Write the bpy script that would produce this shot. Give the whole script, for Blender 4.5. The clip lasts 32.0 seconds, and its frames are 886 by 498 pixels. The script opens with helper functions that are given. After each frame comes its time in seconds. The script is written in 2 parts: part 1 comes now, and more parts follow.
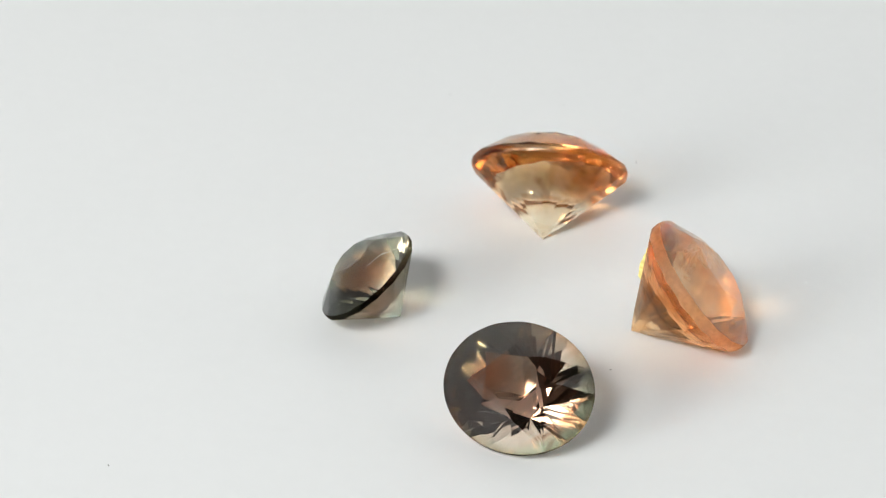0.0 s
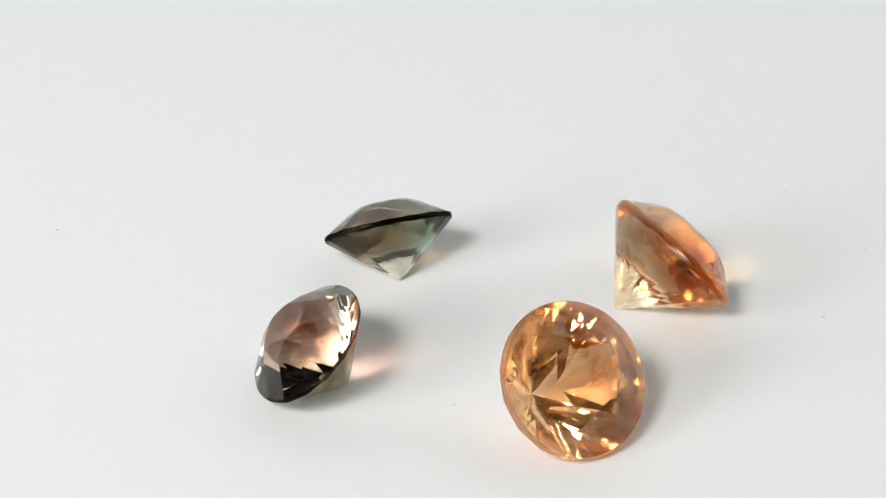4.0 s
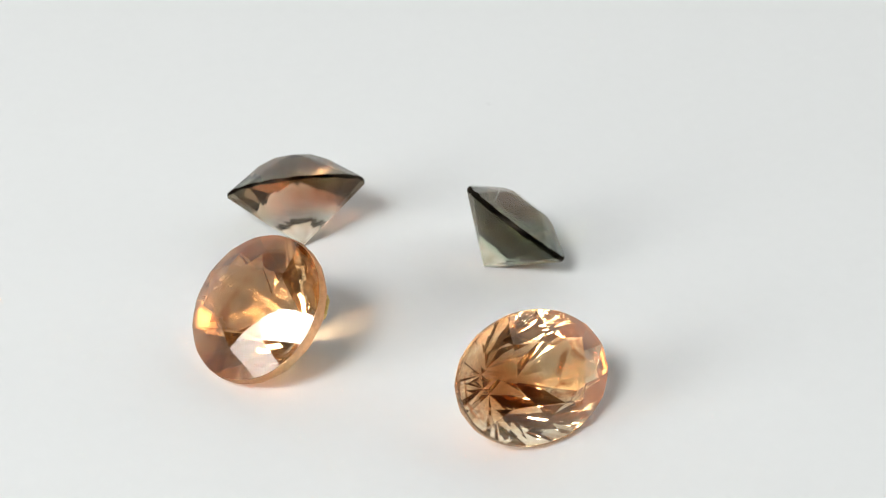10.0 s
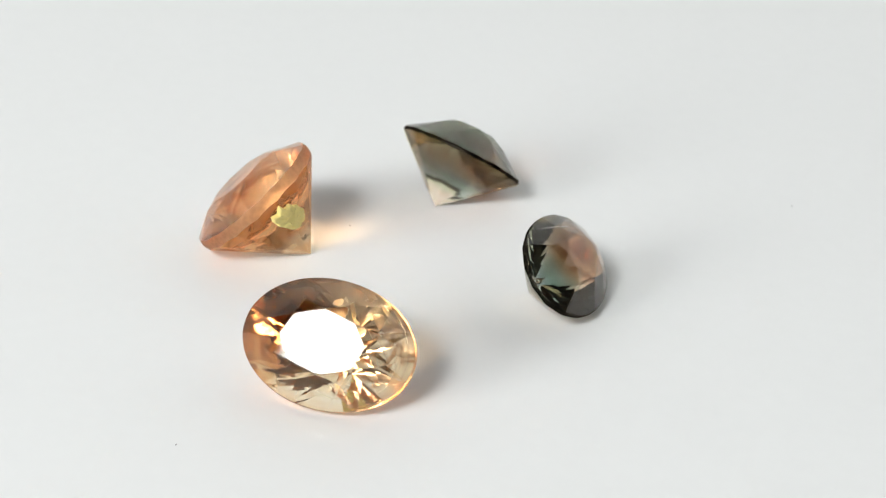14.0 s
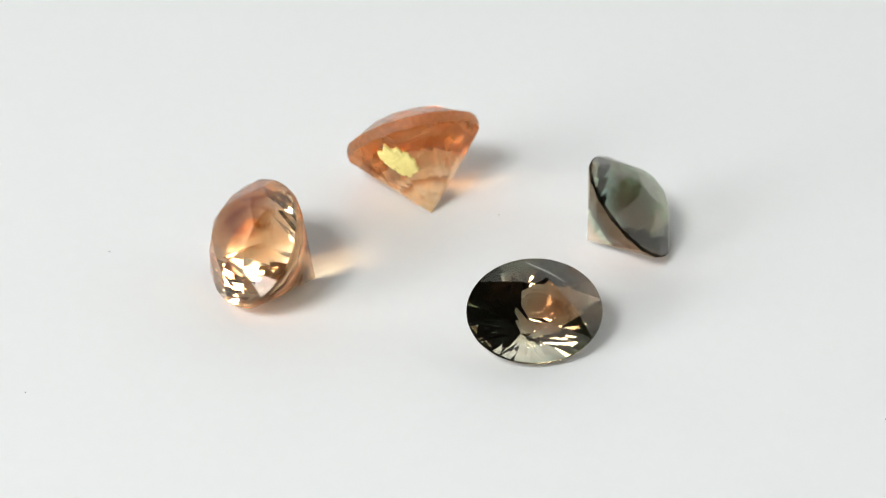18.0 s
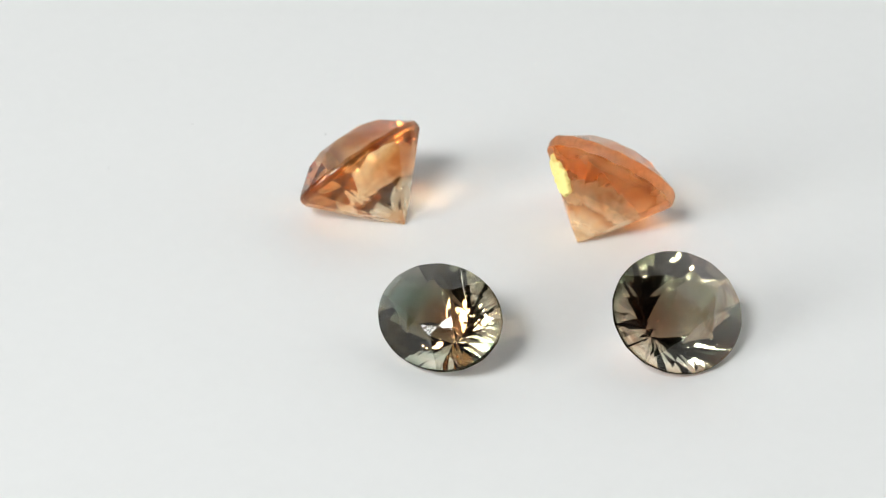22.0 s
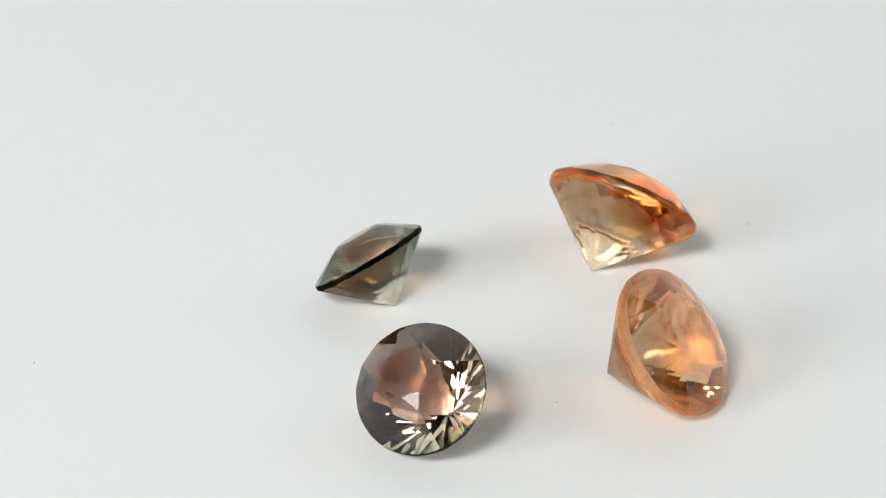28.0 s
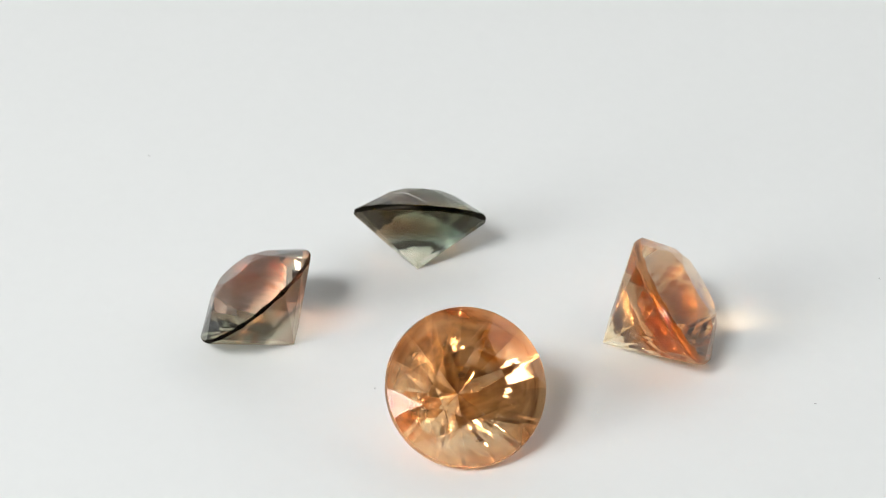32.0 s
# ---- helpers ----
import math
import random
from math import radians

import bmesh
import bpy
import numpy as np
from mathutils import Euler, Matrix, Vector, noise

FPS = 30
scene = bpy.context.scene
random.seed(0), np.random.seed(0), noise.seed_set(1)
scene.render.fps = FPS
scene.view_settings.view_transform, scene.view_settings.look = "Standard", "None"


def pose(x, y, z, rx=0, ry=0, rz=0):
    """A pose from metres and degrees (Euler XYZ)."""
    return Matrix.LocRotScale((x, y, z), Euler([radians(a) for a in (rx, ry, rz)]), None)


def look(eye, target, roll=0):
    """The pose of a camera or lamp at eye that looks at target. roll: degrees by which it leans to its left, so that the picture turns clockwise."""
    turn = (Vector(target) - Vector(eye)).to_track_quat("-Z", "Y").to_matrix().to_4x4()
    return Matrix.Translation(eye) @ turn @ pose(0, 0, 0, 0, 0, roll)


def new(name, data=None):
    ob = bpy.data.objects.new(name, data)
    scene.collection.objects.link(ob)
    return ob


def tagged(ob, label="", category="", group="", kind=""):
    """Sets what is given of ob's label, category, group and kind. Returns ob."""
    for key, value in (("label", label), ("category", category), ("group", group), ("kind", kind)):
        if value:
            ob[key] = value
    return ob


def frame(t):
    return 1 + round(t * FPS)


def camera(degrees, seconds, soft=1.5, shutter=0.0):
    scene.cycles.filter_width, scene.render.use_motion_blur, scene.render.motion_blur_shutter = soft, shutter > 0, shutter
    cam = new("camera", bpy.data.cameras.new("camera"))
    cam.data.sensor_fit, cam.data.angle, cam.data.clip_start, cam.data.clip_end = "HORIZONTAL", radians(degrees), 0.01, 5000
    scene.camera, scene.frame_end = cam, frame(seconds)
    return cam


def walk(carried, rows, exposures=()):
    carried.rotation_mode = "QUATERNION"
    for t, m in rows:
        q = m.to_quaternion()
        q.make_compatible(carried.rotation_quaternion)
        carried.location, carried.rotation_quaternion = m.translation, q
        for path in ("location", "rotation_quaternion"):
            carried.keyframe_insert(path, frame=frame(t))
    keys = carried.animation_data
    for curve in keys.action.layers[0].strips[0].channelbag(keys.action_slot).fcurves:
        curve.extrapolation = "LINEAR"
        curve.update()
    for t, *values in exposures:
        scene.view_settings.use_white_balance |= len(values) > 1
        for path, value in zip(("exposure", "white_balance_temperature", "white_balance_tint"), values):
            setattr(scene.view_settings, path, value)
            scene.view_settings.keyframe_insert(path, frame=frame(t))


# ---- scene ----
cam = camera(24.24, 32.0, soft=1.0)

# one white photo turntable with four cut stones; the camera stands still but for a slight nudge near the end
EYE = (0.0, -0.16 * math.cos(radians(32.965)), 0.16 * math.sin(radians(32.965)))
AIM = look(EYE, (0, 0, 0)) @ pose(0, 0, 0, 0, 0.654, 0) @ pose(0, 0, 0, 1.368) @ pose(0, 0, 0, 0, 0, 4.704)


def nudged(left, up):
    """The camera turned by a few hundredths of a degree."""
    return AIM @ pose(0, 0, 0, up, left, 0)


walk(cam, [(0.0, nudged(-0.012, 0.035)), (3.0, nudged(0.0, 0.035)), (5.5, nudged(-0.045, 0.021)), (7.6, nudged(-0.048, 0.020)), (9.0, nudged(-0.02, 0.022)),
           (10.5, nudged(0.0, 0.010)), (15.5, nudged(0.006, 0.020)), (18.0, nudged(0.04, 0.03)), (20.5, nudged(0.052, 0.033)), (24.5, nudged(-0.009, -0.012)),
           (25.5, nudged(-0.03, -0.010)), (27.5, nudged(0.045, 0.185)), (28.0, nudged(0.080, 0.190)), (29.0, nudged(0.072, 0.210)), (30.5, nudged(0.035, 0.162)),
           (31.0, nudged(-0.015, 0.119)), (32.0, nudged(-0.06, 0.025))],
     exposures=[(0.0, -0.085), (2.0, -0.02), (6.0, -0.045), (7.5, -0.07), (9.0, -0.06), (12.0, -0.065), (14.0, -0.03), (15.0, -0.015), (20.5, -0.015),
                (23.0, -0.075), (25.0, -0.075), (29.0, -0.085), (32.0, -0.06)])
cam.data.dof.use_dof, cam.data.dof.focus_distance, cam.data.dof.aperture_fstop = True, 0.148, 80

# ---- world, lamps, exposure ----
world = bpy.data.worlds.new("daylight")
scene.world = world
world.use_nodes = True
sky = world.node_tree.nodes.new("ShaderNodeTexSky")
sky.sky_type, sky.sun_disc, sky.sun_elevation, sky.sun_rotation = "NISHITA", False, radians(40), radians(150)
world.node_tree.nodes["Background"].inputs["Strength"].default_value = 0.06
world.node_tree.links.new(sky.outputs[0], world.node_tree.nodes["Background"].inputs["Color"])
scene.view_settings.exposure = 0.0
scene.cycles.caustics_refractive = scene.cycles.caustics_reflective = True
scene.cycles.max_bounces, scene.cycles.transmission_bounces, scene.cycles.glossy_bounces, scene.cycles.blur_glossy = 24, 20, 12, 0.0
scene.cycles.sample_clamp_indirect = 0.0
scene.cycles.transparent_max_bounces = 320

# inner faces of the added dark walls, their ceiling and the grey table under the turntable
WEST, EAST, SOUTH, NORTH, ROOM_TOP, DECK = -0.425, 0.60, -0.575, 0.60, 0.84, -0.012


def opening_lamp(name, place, size_x, size_y, watts, colour, straight=(0, 0, 0)):
    data = bpy.data.lights.new(name, "AREA")
    data.shape, data.size, data.size_y, data.energy, data.color = "RECTANGLE", size_x, size_y, watts, colour
    ob = new(name, data)
    ob.matrix_world = look(place, straight)
    return ob


# the high window behind the camera, mirrored in the table facets, throws the main shadows; a wide low one beside it the long faint ones
DAY = (0.985, 1.0, 0.99)
opening_lamp("high_window_light", (-0.30, SOUTH + 0.01, 0.585), 0.22, 0.20, 5.8, DAY)
opening_lamp("low_window_light", (WEST + 0.01, -0.39, 0.172), 0.32, 0.315, 3.85, DAY, straight=(0, -0.39, 0.172))


# ---- materials ----
def material(name):
    m = bpy.data.materials.new(name)
    m.use_nodes = True
    nt = m.node_tree
    nt.nodes.clear()
    out = nt.nodes.new("ShaderNodeOutputMaterial")
    return m, nt, out


def node(nt, kind, **values):
    n = nt.nodes.new(kind)
    for key, value in values.items():
        n.inputs[key].default_value = value
    return n


def maths(nt, op, a, b=0.0, clamp=False):
    n = nt.nodes.new("ShaderNodeMath")
    n.operation, n.use_clamp = op, clamp
    for i, v in enumerate((a, b)):
        if isinstance(v, (int, float)):
            n.inputs[i].default_value = v
        else:
            nt.links.new(v, n.inputs[i])
    return n.outputs[0]


def spread(nt, value, low, high):
    n = nt.nodes.new("ShaderNodeMapRange")
    n.interpolation_type = "SMOOTHSTEP"
    n.inputs["From Min"].default_value, n.inputs["From Max"].default_value = low, high
    nt.links.new(value, n.inputs["Value"])
    return n.outputs["Result"]


def blend(nt, fac, a, b):
    n = nt.nodes.new("ShaderNodeMix")
    n.data_type = "RGBA"
    nt.links.new(fac, n.inputs["Factor"])
    for key, v in (("A", a), ("B", b)):
        socket = [s for s in n.inputs if s.name == key and s.type == "RGBA"][0]
        if isinstance(v, tuple):
            socket.default_value = (*v, 1)
        else:
            nt.links.new(v, socket)
    return [s for s in n.outputs if s.type == "RGBA"][0]


def matte(name, colour, rough=0.6, grain=900.0, vary=0.05, bump=0.0, specular=0.3):
    """A plain painted or paper surface, with grain and broad stains."""
    m, nt, out = material(name)
    where = nt.nodes.new("ShaderNodeTexCoord")
    fine = node(nt, "ShaderNodeTexNoise", Scale=grain, Detail=3.0)
    broad = node(nt, "ShaderNodeTexNoise", Scale=grain / 60, Detail=2.0)
    for n in (fine, broad):
        nt.links.new(where.outputs["Object"], n.inputs["Vector"])
    amount = maths(nt, "ADD", maths(nt, "MULTIPLY", fine.outputs["Fac"], 0.5), maths(nt, "MULTIPLY", broad.outputs["Fac"], 0.5))
    tone = blend(nt, spread(nt, amount, 0.3, 0.7), tuple(c * (1 - vary) for c in colour), colour)
    bsdf = node(nt, "ShaderNodeBsdfPrincipled", Roughness=rough)
    bsdf.inputs["Specular IOR Level"].default_value = specular
    nt.links.new(tone, bsdf.inputs["Base Color"])
    if bump:
        b = node(nt, "ShaderNodeBump", Strength=bump, Distance=0.00005)
        nt.links.new(fine.outputs["Fac"], b.inputs["Height"])
        nt.links.new(b.outputs["Normal"], bsdf.inputs["Normal"])
    nt.links.new(bsdf.outputs[0], out.inputs["Surface"])
    return m


def gem_glass(name, half, depth, crown, core, rim, tip, flank, patch, haze=0.0, ior=1.56, warp=0.03, grain=0.0, cloudy=0.54, glow=((0.9, 0.6, 0.3), (0.97, 0.85, 0.7))):
    """Clear feldspar with faint colour zones: crown, core, rim, colourless tip at the culet, one flank and cloudy patches.
    haze: milky streaks; grain: fine glittering flakes under the flank's facets."""
    m, nt, out = material(name)
    where = nt.nodes.new("ShaderNodeTexCoord")
    xyz = nt.nodes.new("ShaderNodeSeparateXYZ")
    nt.links.new(where.outputs["Object"], xyz.inputs[0])
    cloud = node(nt, "ShaderNodeTexNoise", Scale=420.0, Detail=4.0, Distortion=0.8)
    nt.links.new(where.outputs["Object"], cloud.inputs["Vector"])
    wobble = maths(nt, "MULTIPLY", maths(nt, "SUBTRACT", cloud.outputs["Fac"], 0.5), 0.6)
    u = maths(nt, "DIVIDE", xyz.outputs["X"], half[0])
    v = maths(nt, "DIVIDE", xyz.outputs["Y"], half[1])
    ring = maths(nt, "SQRT", maths(nt, "ADD", maths(nt, "MULTIPLY", u, u), maths(nt, "MULTIPLY", v, v)))
    wavy = maths(nt, "ADD", ring, wobble)
    level = maths(nt, "SUBTRACT", maths(nt, "DIVIDE", xyz.outputs["Z"], depth), 1.0)   # 0 at the girdle, -1 at the culet
    rise = maths(nt, "ADD", level, wobble)
    side = spread(nt, maths(nt, "ADD", v, wobble), 0.05, 0.8)
    below = spread(nt, level, 0.03, 0.0)
    tone = blend(nt, spread(nt, wavy, 0.45, 0.95), core, rim)
    tone = blend(nt, maths(nt, "MULTIPLY", side, 0.9), tone, flank)
    tone = blend(nt, maths(nt, "MULTIPLY", spread(nt, cloud.outputs["Fac"], cloudy, cloudy + 0.12), 0.85), tone, patch)
    tone = blend(nt, spread(nt, rise, -0.42, -0.62), tone, tip)
    tone = blend(nt, below, crown, tone)
    glass = node(nt, "ShaderNodeBsdfGlass", Roughness=0.0, IOR=ior)
    nt.links.new(tone, glass.inputs["Color"])
    slow = node(nt, "ShaderNodeTexNoise", Scale=330.0, Detail=1.0)
    nt.links.new(where.outputs["Object"], slow.inputs["Vector"])
    bump = node(nt, "ShaderNodeBump", Strength=warp, Distance=0.0004)
    nt.links.new(slow.outputs["Fac"], bump.inputs["Height"])
    normal = bump.outputs["Normal"]
    if grain:
        flakes = node(nt, "ShaderNodeTexNoise", Scale=3600.0, Detail=2.0)
        nt.links.new(where.outputs["Object"], flakes.inputs["Vector"])
        glitter = node(nt, "ShaderNodeBump", Distance=0.00006)
        nt.links.new(flakes.outputs["Fac"], glitter.inputs["Height"])
        nt.links.new(normal, glitter.inputs["Normal"])
        spots = spread(nt, slow.outputs["Fac"], 0.42, 0.60)
        nt.links.new(maths(nt, "MULTIPLY", maths(nt, "MULTIPLY", maths(nt, "MULTIPLY", side, below), spots), grain), glitter.inputs["Strength"])
        normal = glitter.outputs["Normal"]
    nt.links.new(normal, glass.inputs["Normal"])
    last = glass.outputs[0]
    if haze:
        milk = nt.nodes.new("ShaderNodeBsdfTranslucent")
        streak = node(nt, "ShaderNodeTexNoise", Scale=190.0, Detail=3.0, Distortion=1.2)
        nt.links.new(where.outputs["Object"], streak.inputs["Vector"])
        deep = blend(nt, spread(nt, streak.outputs["Fac"], 0.35, 0.65), *glow)
        nt.links.new(deep, milk.inputs["Color"])
        mix = nt.nodes.new("ShaderNodeMixShader")
        share = maths(nt, "MULTIPLY", below, haze)
        nt.links.new(maths(nt, "MULTIPLY", spread(nt, streak.outputs["Fac"], 0.3, 0.6), share), mix.inputs[0])
        nt.links.new(last, mix.inputs[1])
        nt.links.new(milk.outputs[0], mix.inputs[2])
        last = mix.outputs[0]
    nt.links.new(last, out.inputs["Surface"])
    return m


def ground_glass(name, colour, rough):
    """The unpolished edge of a stone: dull, half clear."""
    m, nt, out = material(name)
    where = nt.nodes.new("ShaderNodeTexCoord")
    grit = node(nt, "ShaderNodeTexNoise", Scale=2500.0, Detail=3.0)
    nt.links.new(where.outputs["Object"], grit.inputs["Vector"])
    tone = blend(nt, spread(nt, grit.outputs["Fac"], 0.3, 0.7), tuple(c * 0.86 for c in colour), colour)
    glass = node(nt, "ShaderNodeBsdfGlass", Roughness=rough, IOR=1.56)
    nt.links.new(tone, glass.inputs["Color"])
    nt.links.new(glass.outputs[0], out.inputs["Surface"])
    return m


WHITE = matte("white_acrylic", (0.80, 0.81, 0.81), rough=0.55, grain=700, vary=0.015, bump=0.05, specular=0.2)
TABLE_GREY = matte("grey_table", (0.20, 0.19, 0.18), rough=0.6, grain=60, vary=0.04)
WALL = matte("wall_paint", (0.022, 0.022, 0.022), rough=0.8, grain=40, vary=0.05)
PAPER = matte("white_card", (0.90, 0.90, 0.89), rough=0.7, grain=90, vary=0.03)
CEILING = matte("ceiling_paint", (0.03, 0.03, 0.03), rough=0.8, grain=40, vary=0.05)
TRIM = matte("white_trim", (0.75, 0.75, 0.73), rough=0.4, grain=80, vary=0.04)
DUST = matte("grey_dust", (0.46, 0.46, 0.45), rough=0.9, grain=6000, vary=0.4)
LINT = matte("white_lint", (0.80, 0.80, 0.78), rough=0.7, grain=4000, vary=0.1)
TAPE = matte("yellow_wax", (0.86, 0.74, 0.27), rough=0.5, grain=1800, vary=0.2, bump=0.3)


# ---- mesh helpers ----
def part(name, bm, mat, parent=None, label=""):
    bm.normal_update()
    me = bpy.data.meshes.new(name)
    bm.to_mesh(me)
    bm.free()
    me.materials.append(mat)
    ob = new(name, me)
    ob.parent = parent
    if label:
        tagged(ob, label)
    return ob


def box_mesh(lo, hi, bevel=0.0):
    bm = bmesh.new()
    bmesh.ops.create_cube(bm, size=1)
    for v in bm.verts:
        v.co = Vector([lo[i] + (v.co[i] + 0.5) * (hi[i] - lo[i]) for i in range(3)])
    if bevel:
        bmesh.ops.bevel(bm, geom=list(bm.edges), offset=bevel, segments=2, affect="EDGES")
    return bm


def lathe(profile, segments):
    """A closed body turned about z from (radius, height) pairs; the first and last lie on the axis."""
    bm = bmesh.new()
    rings = []
    for r, z in profile:
        if r == 0:
            rings.append([bm.verts.new((0, 0, z))])
        else:
            rings.append([bm.verts.new((r * math.cos(2 * math.pi * i / segments), r * math.sin(2 * math.pi * i / segments), z)) for i in range(segments)])
    for a, b in zip(rings, rings[1:]):
        for i in range(segments):
            j = (i + 1) % segments
            loop = [a[0], b[j], b[i]] if len(a) == 1 else [a[i], a[j], b[0]] if len(b) == 1 else [a[i], a[j], b[j], b[i]]
            bm.faces.new(loop)
    bmesh.ops.recalc_face_normals(bm, faces=bm.faces)
    return bm


# ---- unseen surround of the table: added dark walls, two window openings, a ceiling, a white card reflector ----
def joined(blocks):
    """One bmesh out of boxes given by their low and high corners."""
    bm = bmesh.new()
    for lo, hi in blocks:
        piece = box_mesh(lo, hi)
        me = bpy.data.meshes.new("piece")
        piece.to_mesh(me)
        piece.free()
        bm.from_mesh(me)
        bpy.data.meshes.remove(me)
    return bm


def wall_with_opening(name, side, openings, paint, label):
    """A 10 cm wall on one side of the room; each opening is centred at a place along it, from low up, wide and high."""
    t, blocks = 0.10, []
    start, end = (WEST - t, EAST + t) if side in "NS" else (SOUTH, NORTH)
    at = start
    for along, low, wide, high in openings:
        a0, a1 = along - wide / 2, along + wide / 2
        blocks += [(at, a0, DECK, ROOM_TOP), (a0, a1, DECK, low), (a0, a1, low + high, ROOM_TOP)]
        at = a1
    blocks.append((at, end, DECK, ROOM_TOP))
    near, far = {"N": (NORTH, NORTH + t), "S": (SOUTH - t, SOUTH), "E": (EAST, EAST + t), "W": (WEST - t, WEST)}[side]
    if side in "NS":
        bm = joined([((p0, near, z0), (p1, far, z1)) for p0, p1, z0, z1 in blocks])
    else:
        bm = joined([((near, p0, z0), (far, p1, z1)) for p0, p1, z0, z1 in blocks])
    return tagged(part(name, bm, paint), label, "wall", kind="structure")


# walls and ceiling are added, near black, so that the facets mirror darkness
wall_with_opening("wall_north", "N", [], WALL, "unseen black wall added for dark reflections in the stones")
wall_with_opening("wall_east", "E", [], WALL, "unseen black wall added for dark reflections in the stones")
wall_with_opening("wall_south", "S", [(-0.30, 0.47, 0.245, 0.24)], WALL, "unseen black wall added for dark reflections, with a small high window")
wall_with_opening("wall_west", "W", [(-0.39, 0.005, 0.335, 0.335)], WALL, "unseen black wall added for dark reflections, with a wide low window")
tagged(part("ceiling", box_mesh((WEST - 0.1, SOUTH - 0.1, ROOM_TOP), (EAST + 0.1, NORTH + 0.1, ROOM_TOP + 0.08)), CEILING), "unseen dark ceiling added for dark reflections in the stones", "ceiling", kind="structure")
tagged(part("tabletop", box_mesh((WEST, SOUTH, DECK - 0.03), (EAST, NORTH, DECK)), TABLE_GREY), "grey table surface under the turntable", "table", kind="structure")


def card_reflector(inner, height, start, end):
    """White card standing in a half circle behind the turntable, curved out at its foot; an unseen reflector, added to
    throw the windows' light back.
    """
    bm, rows = bmesh.new(), []
    outline = [(inner - 0.12, DECK + 0.0005), (inner - 0.06, DECK + 0.008), (inner - 0.02, 0.035), (inner, 0.09), (inner, height),
               (inner + 0.004, height), (inner + 0.004, 0.09), (inner - 0.016, 0.032), (inner - 0.057, DECK + 0.004), (inner - 0.12, DECK + 0.0001)]
    for k in range(61):
        turn = radians(start + (end - start) * k / 60)
        rows.append([bm.verts.new((r * math.cos(turn), r * math.sin(turn), z)) for r, z in outline])
    for a, b in zip(rows, rows[1:]):
        for n in range(len(outline)):
            m = (n + 1) % len(outline)
            bm.faces.new([a[n], a[m], b[m], b[n]])
    bm.faces.new(rows[0])
    bm.faces.new(rows[-1])
    bmesh.ops.recalc_face_normals(bm, faces=bm.faces)
    return tagged(part("backdrop", bm, PAPER), "unseen curved white card added behind the turntable as a reflector", "backdrop", kind="structure")


# added out of view: brightens the stones' tips and fills the shadows
card_reflector(0.36, 0.55, -4, 184)

# ---- the turntable ----
turntable = new("turntable")
tagged(turntable, "round matt white display turntable turning slowly on a table", "turntable")
part("platter", lathe([(0, -0.0100), (0.1085, -0.0100), (0.1100, -0.0090), (0.1100, -0.0012), (0.1096, -0.0004), (0.1088, 0.0), (0, 0.0)], 160), WHITE, turntable)
part("foot_ring", lathe([(0, DECK), (0.0900, DECK), (0.0900, -0.0101), (0, -0.0101)], 96), TRIM, turntable, "plain white base ring under the platter")


def speck(x, y, long, wide, turn):
    """A crumb of dust on the platter."""
    bm = bmesh.new()
    bmesh.ops.create_icosphere(bm, subdivisions=1, radius=0.5)
    for v in bm.verts:
        k = 1 + 0.35 * noise.noise(v.co * 3 + Vector((x, y, 0)) * 900)
        v.co = Vector((v.co.x * long * k, v.co.y * wide * k, v.co.z * wide * 0.5 * k + wide * 0.22))
    ob = part("dust_speck", bm, DUST)
    ob["label"], ob["category"], ob["group"] = "tiny grey dust speck lying on the white turntable", "dust", "dust on the turntable"
    return ob, pose(x, y, 0, 0, 0, turn)


SPECKS = [speck(0.01140, -0.00768, 0.00018, 0.00010, 20), speck(0.01425, 0.02450, 0.00024, 0.00011, 70),
          speck(-0.00262, 0.03455, 0.00016, 0.00013, 0), speck(0.00790, 0.03436, 0.00011, 0.00009, 0),
          speck(-0.02300, -0.02395, 0.00028, 0.00012, 120)]


# ---- cut stones ----
def facet(bm, cache, points):
    verts = []
    for p in points:
        key = tuple(round(c, 9) for c in p)
        if key not in cache:
            cache[key] = bm.verts.new(p)
        if cache[key] not in verts:
            verts.append(cache[key])
    bm.faces.new(verts)


def on_plane(a, b, c, x, y):
    n = (b - a).cross(c - a)
    return a.z - (n.x * (x - a.x) + n.y * (y - a.y)) / n.z


SIZES = {}


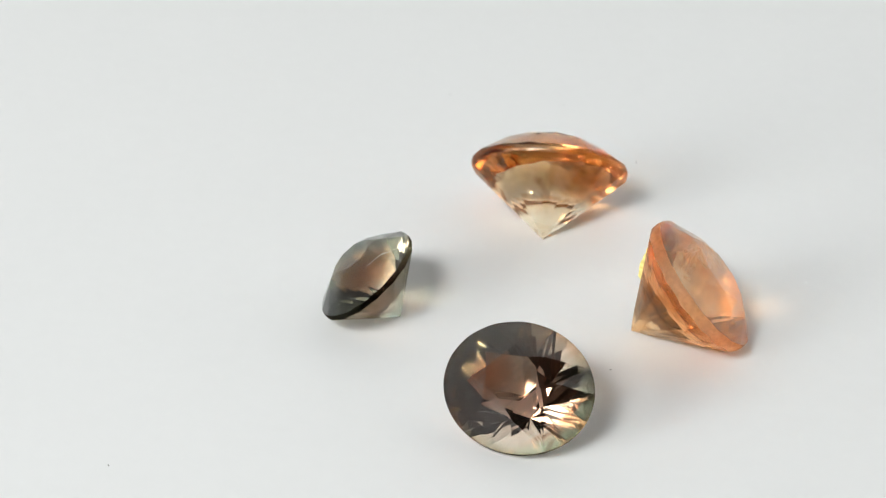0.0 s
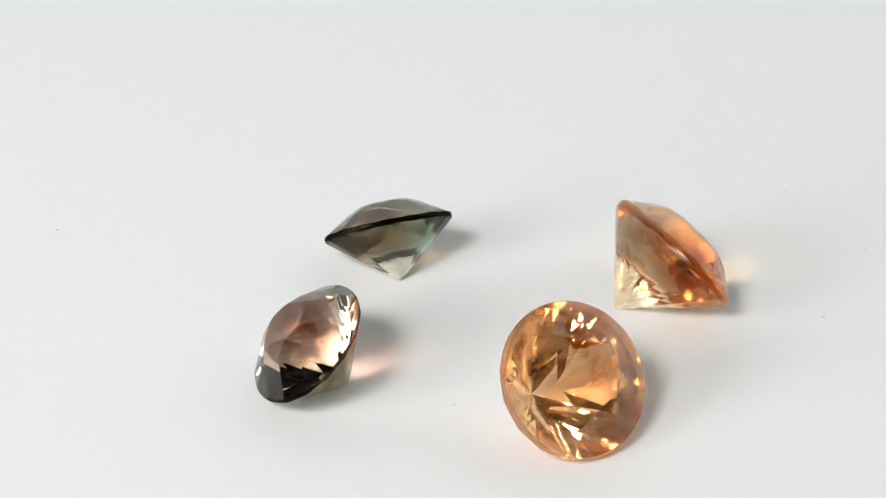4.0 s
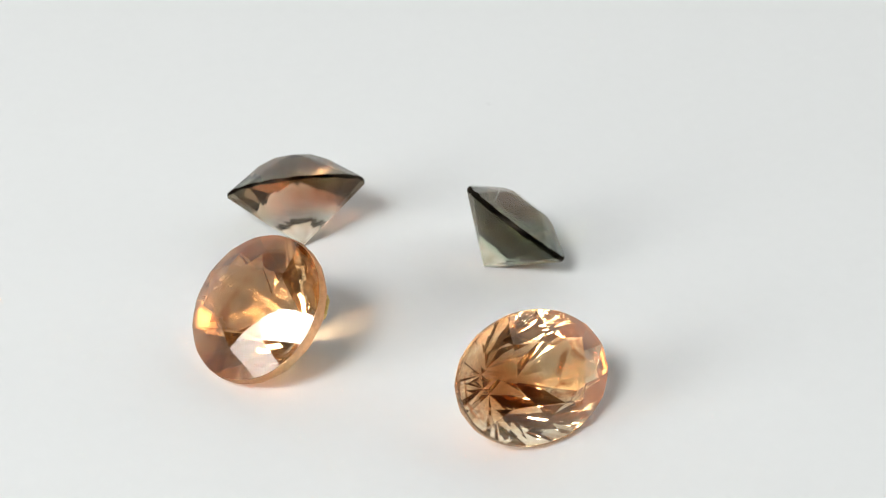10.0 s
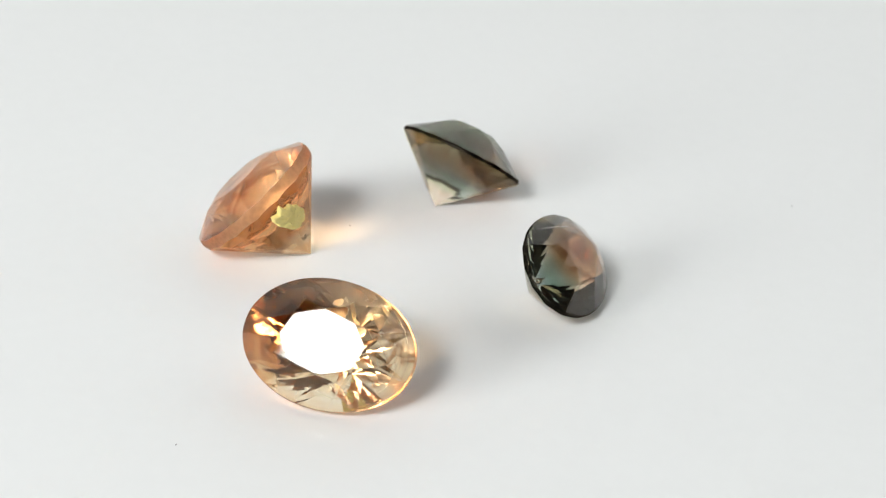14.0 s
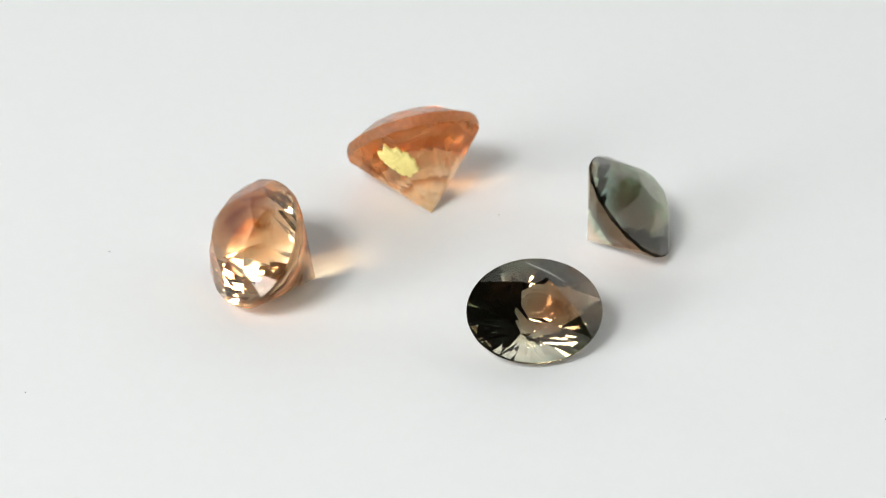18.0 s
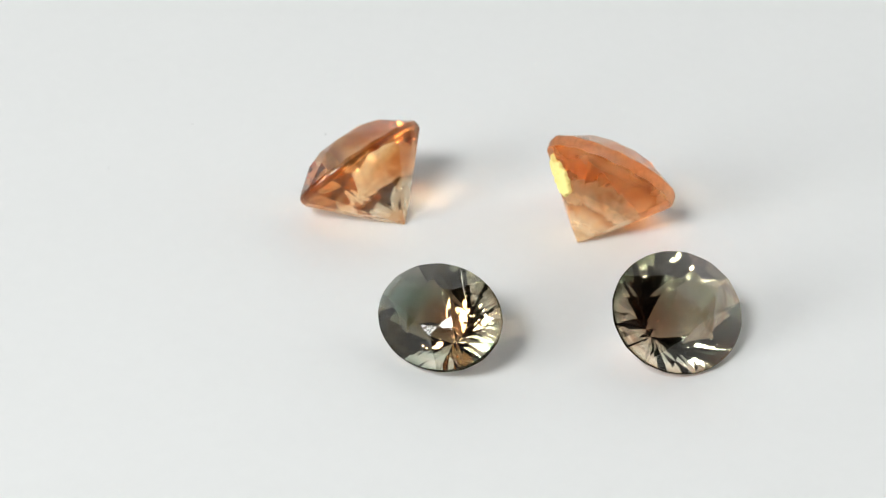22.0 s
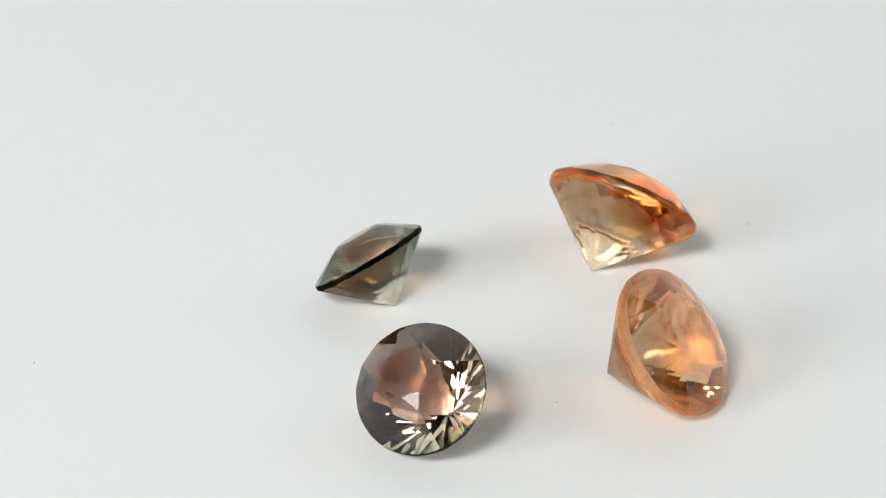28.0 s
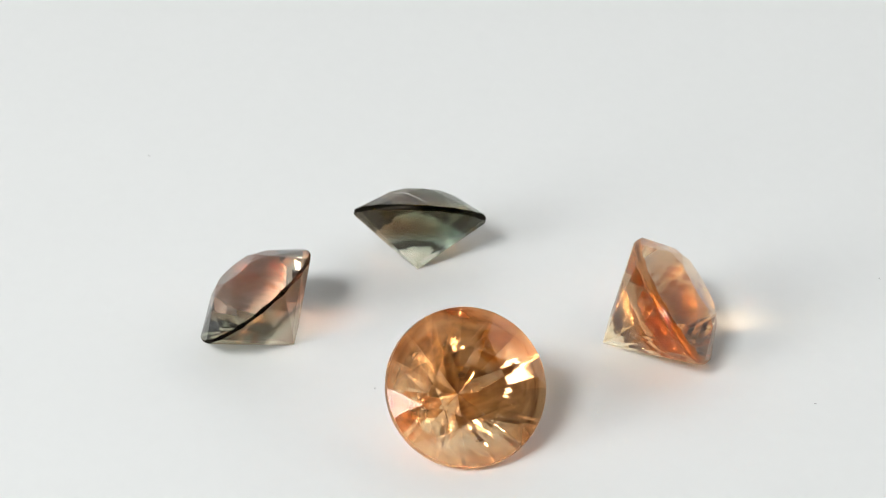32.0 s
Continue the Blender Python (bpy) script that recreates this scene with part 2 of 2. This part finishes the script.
def cut_stone(label, half_x, half_y, pavilion, crown, girdle, table, star, low, mains, arcs, glass, edge, roll, phase=0.0, offset=0.0):
    """A brilliant: table, crown (bezel, star and upper girdle facets), girdle and pavilion; the origin is its culet, z its axis.
    half_x, half_y: half the outline's axes; table: its share of the width; star: radius of the star points; low: radius
    of the inner points of the lower girdle facets; mains: facets round; arcs: steps of the outline for each girdle facet;
    phase: degrees by which the facets are turned in the outline; offset: those of the pavilion against those of the crown."""
    stone = new("gemstone")
    SIZES[stone.name] = (half_x, half_y, pavilion, crown, table)
    tagged(stone, label, "gemstone", "cut gemstones on the turntable")
    step = 2 * math.pi / mains
    lift = pavilion

    def at(turn, r, z):
        turn += radians(phase)
        return Vector((half_x * r * math.cos(turn), half_y * r * math.sin(turn), z + lift))

    top, bottom = girdle / 2, -girdle / 2
    star_z = top + (crown - top) * (1 - (star * math.cos(step / 2) - table) / (1 - table))
    low_z = -pavilion + (pavilion + bottom) * low * math.cos(step / 2)
    crown_bm, crown_seen, pav_bm, pav_seen, rim_bm, rim_seen = bmesh.new(), {}, bmesh.new(), {}, bmesh.new(), {}
    table_bm, upper, lower = bmesh.new(), [], []
    facet(table_bm, {}, [at(k * step, table, crown) for k in range(mains)])
    culet = at(0, 0, -pavilion)
    for k in range(mains):
        a, mid, b = k * step, (k + 0.5) * step, (k + 1) * step
        before = (k - 0.5) * step
        corner, corner_b, point, point_before = at(a, table, crown), at(b, table, crown), at(mid, star, star_z), at(before, star, star_z)
        full = 1 - roll
        facet(crown_bm, crown_seen, [corner, point_before, at(a, full, top), point])
        facet(crown_bm, crown_seen, [corner, point, corner_b])
        for g0, g1 in ((a, mid), (mid, b)):
            u0, u1 = at(g0, full, top), at(g1, full, top)
            ups = [at(g0 + (g1 - g0) * i / arcs, full, top) for i in range(arcs + 1)]
            # the outline bows out beyond the facet's chord, so its edge dips a little towards the girdle
            for p in ups[1:-1]:
                p.z = max(on_plane(point, u0, u1, p.x, p.y), lift + top * 0.3)
            facet(crown_bm, crown_seen, [point, *ups])
            upper += ups[:-1]
        a, mid, b, before = (n + radians(offset) for n in (a, mid, b, before))
        inner, inner_before = at(mid, low, low_z), at(before, low, low_z)
        facet(pav_bm, pav_seen, [culet, inner, at(a, full, bottom), inner_before])
        for g0, g1 in ((a, mid), (mid, b)):
            d0, d1 = at(g0, full, bottom), at(g1, full, bottom)
            downs = [at(g0 + (g1 - g0) * i / arcs, full, bottom) for i in range(arcs + 1)]
            for p in downs[1:-1]:
                p.z = min(on_plane(inner, d0, d1, p.x, p.y), lift + bottom * 0.3)
            facet(pav_bm, pav_seen, [inner, *reversed(downs)])
            lower += downs[:-1]
    shift = round(offset / 360 * len(lower))
    for i in range(len(upper)):
        steps = []
        for share in (0.0, 0.2, 0.5, 0.8, 1.0):
            bulge = 1 + roll * 4 * share * (1 - share)
            steps.append([Vector((p.x * bulge, p.y * bulge, p.z)) for p in [lower[(n - shift) % len(lower)].lerp(upper[n], share) for n in (i, (i + 1) % len(upper))]])
        for (p0, p1), (q0, q1) in zip(steps, steps[1:]):
            facet(rim_bm, rim_seen, [p0, p1, q1, q0])
    for bm in (crown_bm, pav_bm, rim_bm, table_bm):
        centre = Vector((0, 0, lift))
        bm.normal_update()
        for f in bm.faces:
            if f.normal.dot(f.calc_center_median() - centre) < 0:
                f.normal_flip()
    for f in rim_bm.faces:
        f.smooth = True
    part("table_facet", table_bm, glass, stone)
    part("crown", crown_bm, glass, stone)
    part("girdle", rim_bm, edge, stone, "dull unpolished edge band")
    part("pavilion", pav_bm, glass, stone)
    return stone


def stain(name, tint, crossings):
    """The colour that light takes on at one of the faces of a stained zone inside a stone; all of them give the tint."""
    m, nt, out = material(name)
    clear = nt.nodes.new("ShaderNodeBsdfTransparent")
    clear.inputs["Color"].default_value = (*[c ** (1 / crossings) for c in tint], 1)
    nt.links.new(clear.outputs[0], out.inputs["Surface"])
    return m


def colour_zone(stone, label, focus, sink, tint, layers=10, first=0.97):
    """Copper colour in the clear stone: nested shapes like the stone itself without its tip, each of which stains the light a
    little. They crowd round the focus, in shares of the half axes and, from the girdle, of the crown or pavilion; sink: how
    far down the pavilion they reach."""
    half_x, half_y, pavilion, crown, table = SIZES[stone.name]
    centre = Vector((focus[0] * half_x, focus[1] * half_y, pavilion + focus[2] * (crown if focus[2] > 0 else pavilion)))
    bm, around = bmesh.new(), 28
    for k in range(layers):
        size, rings = first * (1 - 0.9 * k / layers), []
        for r, z in ((0.02, crown), (table, crown), (0.99, 0.0), (1 - sink, -sink * pavilion), (0.6 * (1 - sink), -pavilion * (sink + 0.06)), (0.02, -pavilion * (sink + 0.08))):
            ring = []
            for a in range(around):
                turn = 2 * math.pi * a / around
                p = Vector((half_x * r * math.cos(turn), half_y * r * math.sin(turn), z + pavilion))
                wave = 1 - 0.06 * abs(noise.noise(p * 420 + Vector((k * 0.4, half_x * 900, 0))))
                ring.append(bm.verts.new(centre + (p - centre) * size * wave))
            rings.append(ring)
        for a, b in zip(rings, rings[1:]):
            for n in range(around):
                m = (n + 1) % around
                bm.faces.new([a[n], b[n], b[m], a[m]])
        bm.faces.new(rings[0])
        bm.faces.new(rings[-1])
    return part("colour_zone", bm, stain("stain", tint, 2 * layers), stone, label)


def colour_core(stone, label, focus, radii, tint, layers=10):
    """A cloud of deeper colour: nested egg shapes, in shares of the stone's half axes and pavilion."""
    half_x, half_y, pavilion, crown, table = SIZES[stone.name]
    centre = Vector((focus[0] * half_x, focus[1] * half_y, pavilion * (1 + focus[2])))
    bm = bmesh.new()
    for k in range(layers):
        size = 1 - 0.9 * k / layers
        for v in bmesh.ops.create_icosphere(bm, subdivisions=3, radius=1)["verts"]:
            wave = 1 + 0.16 * noise.noise(v.co * 1.9 + Vector((k * 0.15, half_y * 900, 0)))
            v.co = centre + Vector((v.co.x * radii[0] * half_x, v.co.y * radii[1] * half_y, v.co.z * radii[2] * pavilion)) * size * wave
    for f in bm.faces:
        f.smooth = True
    return part("colour_core", bm, stain("stain", tint, 2 * layers), stone, label)


def colour_plates(stone, label, normal, tint, sink=0.45, count=14, span=0.0064):
    """Fine copper platelets that all lie one way, so that the stone takes their colour for light along their normal and hardly
    any across it. sink: how far down the pavilion they reach; span: the length of stone that gives the whole tint."""
    half_x, half_y, pavilion, crown, table = SIZES[stone.name]
    normal = Vector(normal).normalized()
    right = normal.cross(Vector((0, 0, 1))).normalized()
    up = normal.cross(right)
    middle = Vector((0, 0, -0.1 * pavilion))

    def inside(p):
        if not -sink * pavilion < p.z < 0.93 * crown:
            return False
        wide = 0.93 * (1 - (1 - table) * p.z / crown if p.z > 0 else 1 + p.z / pavilion)
        return math.hypot(p.x / half_x, p.y / half_y) < wide

    bm = bmesh.new()
    for k in range(-count, count + 1):
        centre = middle + normal * (k * span / count)
        if not inside(centre):
            continue
        ring = []
        for a in range(28):
            way = right * math.cos(a * math.pi / 14) + up * math.sin(a * math.pi / 14)
            near, far = 0.0, 0.012
            for halving in range(12):
                half = (near + far) / 2
                near, far = (half, far) if inside(centre + way * half) else (near, half)
            ring.append(bm.verts.new(centre + way * near + Vector((0, 0, pavilion))))
        bm.faces.new(ring)
    return part("colour_plates", bm, stain("stain", tint, count), stone, label)


def wax_patch(stone, outline):
    """A thin crust of yellow wax on the pavilion, inside the outline given in the stone's own x and y."""
    pav = [p for p in stone.children if p.name.startswith("pavilion")][0].data
    planes = [(p.center.copy(), p.normal.copy()) for p in pav.polygons if p.normal.z < -0.1]

    def under(x, y):
        best = max(planes, key=lambda cn: cn[0].z - (cn[1].x * (x - cn[0].x) + cn[1].y * (y - cn[0].y)) / cn[1].z)
        c, n = best
        return Vector((x, y, c.z - (n.x * (x - c.x) + n.y * (y - c.y)) / n.z)), n

    mid = Vector((sum(p[0] for p in outline), sum(p[1] for p in outline))) / len(outline)
    ring = []
    for (x0, y0), (x1, y1) in zip(outline, outline[1:] + outline[:1]):
        for k in range(8):
            f = k / 8
            x, y = x0 + (x1 - x0) * f, y0 + (y1 - y0) * f
            grow = 1 + 0.30 * noise.noise(Vector((x * 1700, y * 1700, 3.0))) + 0.14 * noise.noise(Vector((x * 6500, y * 6500, 9.0)))
            ring.append((mid.x + (x - mid.x) * grow, mid.y + (y - mid.y) * grow))
    bm, rows = bmesh.new(), []
    for share, height in ((1.0, -0.00001), (0.98, 0.00024), (0.90, 0.00034), (0.4, 0.00036)):
        row = []
        for x, y in ring:
            p, n = under(mid.x + (x - mid.x) * share, mid.y + (y - mid.y) * share)
            rough = 1 + 0.35 * noise.noise(p * 3000)
            row.append(bm.verts.new(p + n * (height * rough if height > 0 else height)))
        rows.append(row)
    for a, b in zip(rows, rows[1:]):
        for i in range(len(ring)):
            j = (i + 1) % len(ring)
            bm.faces.new([a[i], a[j], b[j], b[i]])
    bm.faces.new(rows[-1])
    bmesh.ops.recalc_face_normals(bm, faces=bm.faces)
    return part("wax_patch", bm, TAPE, stone, "crusty pale yellow wax patch")


def lint_fibre(stone, places):
    """A fine curled fibre lying on the crown of a stone, along the places given in the stone's own x and y."""
    planes = [(p.center.copy(), p.normal.copy()) for q in stone.children if q.name.split(".")[0] in ("crown", "table_facet") for p in q.data.polygons]
    line = []
    for i in range(25):
        f = i / 24 * (len(places) - 1)
        k = min(int(f), len(places) - 2)
        u = f - k
        before, after = places[max(k - 1, 0)], places[min(k + 2, len(places) - 1)]
        x, y = [0.5 * (2 * b + (c - a) * u + (2 * a - 5 * b + 4 * c - d) * u * u + (3 * b - a - 3 * c + d) * u ** 3)
                for a, b, c, d in zip(before, places[k], places[k + 1], after)]
        z = min(c.z - (n.x * (x - c.x) + n.y * (y - c.y)) / n.z for c, n in planes if n.z > 0.1)
        line.append(Vector((x, y, z + 0.00003 + 0.00004 * math.sin(i * 0.6) ** 2)))
    bm, rings = bmesh.new(), []
    for i, p in enumerate(line):
        along = (line[min(i + 1, 24)] - line[max(i - 1, 0)]).normalized()
        side = along.cross(Vector((0, 0, 1))).normalized()
        up = side.cross(along)
        thick = 0.000017 * (1 - 0.5 * abs(i - 12) / 12)
        rings.append([bm.verts.new(p + (side * math.cos(a * math.pi / 3) + up * math.sin(a * math.pi / 3)) * thick) for a in range(6)])
    for a, b in zip(rings, rings[1:]):
        for i in range(6):
            bm.faces.new([a[i], a[(i + 1) % 6], b[(i + 1) % 6], b[i]])
    bm.faces.new(rings[0])
    bm.faces.new(rings[-1])
    bmesh.ops.recalc_face_normals(bm, faces=bm.faces)
    return tagged(part("lint_fibre", bm, LINT), "fine curled white lint fibre lying on a gemstone", "lint")


def resting(stone, x, y, azimuth, tilt, spin):
    """The pose of a stone lying on the platter with its lowest corner at height 0."""
    turn = pose(0, 0, 0, 0, 0, azimuth) @ pose(0, 0, 0, 0, tilt, 0) @ pose(0, 0, 0, 0, 0, spin)
    lowest = min((turn @ v.co).z for p in stone.children for v in p.data.vertices if not p.name.startswith("wax"))
    return Matrix.Translation((x, y, 0.00002 - lowest)) @ turn


BICOLOUR = gem_glass("olive_and_rose_feldspar", (0.0048, 0.0056), 0.0048, (0.97, 0.96, 0.95), (0.94, 0.87, 0.81), (0.80, 0.63, 0.47), (0.985, 0.975, 0.92), (0.92, 0.89, 0.71), (0.66, 0.46, 0.34), grain=0.35)
TEAL = gem_glass("teal_and_brown_feldspar", (0.0041, 0.0053), 0.0042, (0.97, 0.97, 0.965), (0.93, 0.86, 0.78), (0.70, 0.70, 0.62), (0.985, 0.985, 0.95), (0.84, 0.72, 0.60), (0.60, 0.50, 0.38), grain=0.2)
PEACH = gem_glass("peach_feldspar", (0.0047, 0.0064), 0.0064, (0.985, 0.97, 0.94), (0.985, 0.935, 0.85), (0.95, 0.80, 0.62), (0.99, 0.99, 0.95), (0.97, 0.87, 0.70), (0.66, 0.38, 0.24), grain=0.3, haze=0.14, glow=((0.66, 0.28, 0.11), (0.92, 0.68, 0.45)))
ORANGE = gem_glass("orange_feldspar", (0.0054, 0.0056), 0.0065, (0.985, 0.96, 0.92), (0.93, 0.76, 0.58), (0.90, 0.68, 0.50), (0.97, 0.89, 0.77), (0.93, 0.71, 0.52), (0.74, 0.42, 0.25), warp=0.05, haze=0.33, cloudy=0.50, glow=((0.85, 0.47, 0.22), (0.93, 0.66, 0.38)))
HAZY_EDGE = ground_glass("hazy_orange_girdle", (0.98, 0.88, 0.77), 0.6)
DARK_EDGE = ground_glass("dull_dark_girdle", (0.14, 0.115, 0.09), 0.25)
WARM_EDGE = ground_glass("dull_orange_girdle", (0.88, 0.72, 0.58), 0.2)

bicolour = cut_stone("oval brilliant-cut gemstone, rose brown with olive green edge", 0.00477, 0.00555, 0.00472, 0.00248, 0.00040, 0.357, 0.545, 0.24, 8, 4, BICOLOUR, DARK_EDGE, 0.006, 40.7)
teal = cut_stone("small oval gemstone, grey teal with brown heart", 0.00407, 0.00526, 0.00428, 0.00197, 0.00052, 0.377, 0.527, 0.24, 8, 4, TEAL, DARK_EDGE, 0.010, 3.7)
peach = cut_stone("large oval peach gemstone with pale colourless tip", 0.00472, 0.00648, 0.00623, 0.00237, 0.00083, 0.487, 0.651, 0.26, 8, 4, PEACH, WARM_EDGE, 0.016, 52.05, -22.5)
orange = cut_stone("round hazy orange gemstone with yellow patch beneath", 0.00564, 0.00563, 0.00646, 0.00199, 0.00105, 0.456, 0.640, 0.22, 8, 4, ORANGE, HAZY_EDGE, 0.016, 53.5, -22.5)

colour_zone(bicolour, "rose brown colour inside", (0, -0.25, 0.1), 0.30, (0.73, 0.39, 0.29), layers=9, first=0.95)
colour_core(bicolour, "rose brown colour cloud inside one end", (0, -0.50, -0.02), (0.60, 0.40, 0.26), (0.80, 0.52, 0.42), layers=7)
colour_plates(bicolour, "grey green colour inside", (0.45, 0.75, -0.48), (0.31, 0.69, 0.70))
colour_zone(teal, "dark olive colour inside", (0, 0, 0), 0.34, (0.66, 0.44, 0.28), layers=9)
colour_core(teal, "warm brown colour cloud inside", (0, 0.26, -0.06), (0.55, 0.50, 0.26), (0.74, 0.45, 0.34), layers=8)
colour_core(teal, "blue green colour cloud inside", (0, -0.58, 0.0), (0.55, 0.40, 0.24), (0.50, 0.80, 0.88), layers=8)
colour_plates(teal, "blue green colour inside", (0.75, 0.45, 0.30), (0.40, 0.65, 0.65), span=0.0054)
colour_zone(peach, "peach colour inside", (0, 0, 0), 0.33, (0.95, 0.71, 0.43), layers=8)
colour_core(peach, "red brown colour cloud inside one end", (0, -0.44, -0.05), (0.60, 0.46, 0.26), (0.66, 0.31, 0.15), layers=8)
colour_zone(orange, "orange colour cloud inside", (0, 0, -0.1), 0.45, (0.935, 0.65, 0.39))
wax_patch(orange, [(-0.00054, 0.00502), (-0.00121, 0.00443), (-0.00157, 0.00387), (-0.00197, 0.00275), (-0.0015, 0.00255), (-0.00067, 0.00258), (-0.00003, 0.0032), (0.00039, 0.00415), (0.00048, 0.00447)])

STONES = [(bicolour, resting(bicolour, 0.005658, -0.013193, -113.65, 41.05, -2.81)),
          (teal, resting(teal, -0.004587, -0.002849, 173.52, 40.01, 1.38)),
          (peach, resting(peach, 0.006162, 0.010092, 88.15, 51.23, -2.11)),
          (orange, resting(orange, 0.013063, -0.002310, 1.84, 46.49, 34.93))]

fibre = lint_fibre(teal, [(-0.0037, -0.0002), (-0.0031, 0.0005), (-0.0024, 0.0013), (-0.0016, 0.0022)])

# ---- the turning ----
TURNS = [(0.0, 0.13), (1.5, -20.87), (3.0, -42.0), (4.5, -62.7), (6.0, -83.2), (7.5, -103.6), (9.0, -124.1), (10.5, -144.6), (12.0, -164.9),
         (13.5, -184.9), (14.5, -198.1), (15.5, -211.5), (18.0, -245.7), (20.5, -280.5), (21.5, -294.8), (24.5, -336.3), (25.5, -349.8),
         (27.5, -377.6), (29.0, -398.7), (30.5, -419.6), (32.0, -440.3)]


def turned(t):
    """Degrees through which the platter has turned, smoothed between the rows."""
    times, angles = zip(*TURNS)
    lean = [a + 360 * s / 26.2146 for s, a in TURNS]
    wide = np.linspace(-0.6, 0.6, 7)
    return float(np.mean([np.interp(t + w, times, lean) for w in wide])) - 360 * t / 26.2146


def motions():
    times = [0.25 * i for i in range(129)]
    spins = [(t, pose(0, 0, 0, 0, 0, turned(t))) for t in times]
    walk(turntable, spins)
    for thing, base in STONES + SPECKS + [(fibre, STONES[1][1])]:
        walk(thing, [(t, m @ base) for t, m in spins])


motions()
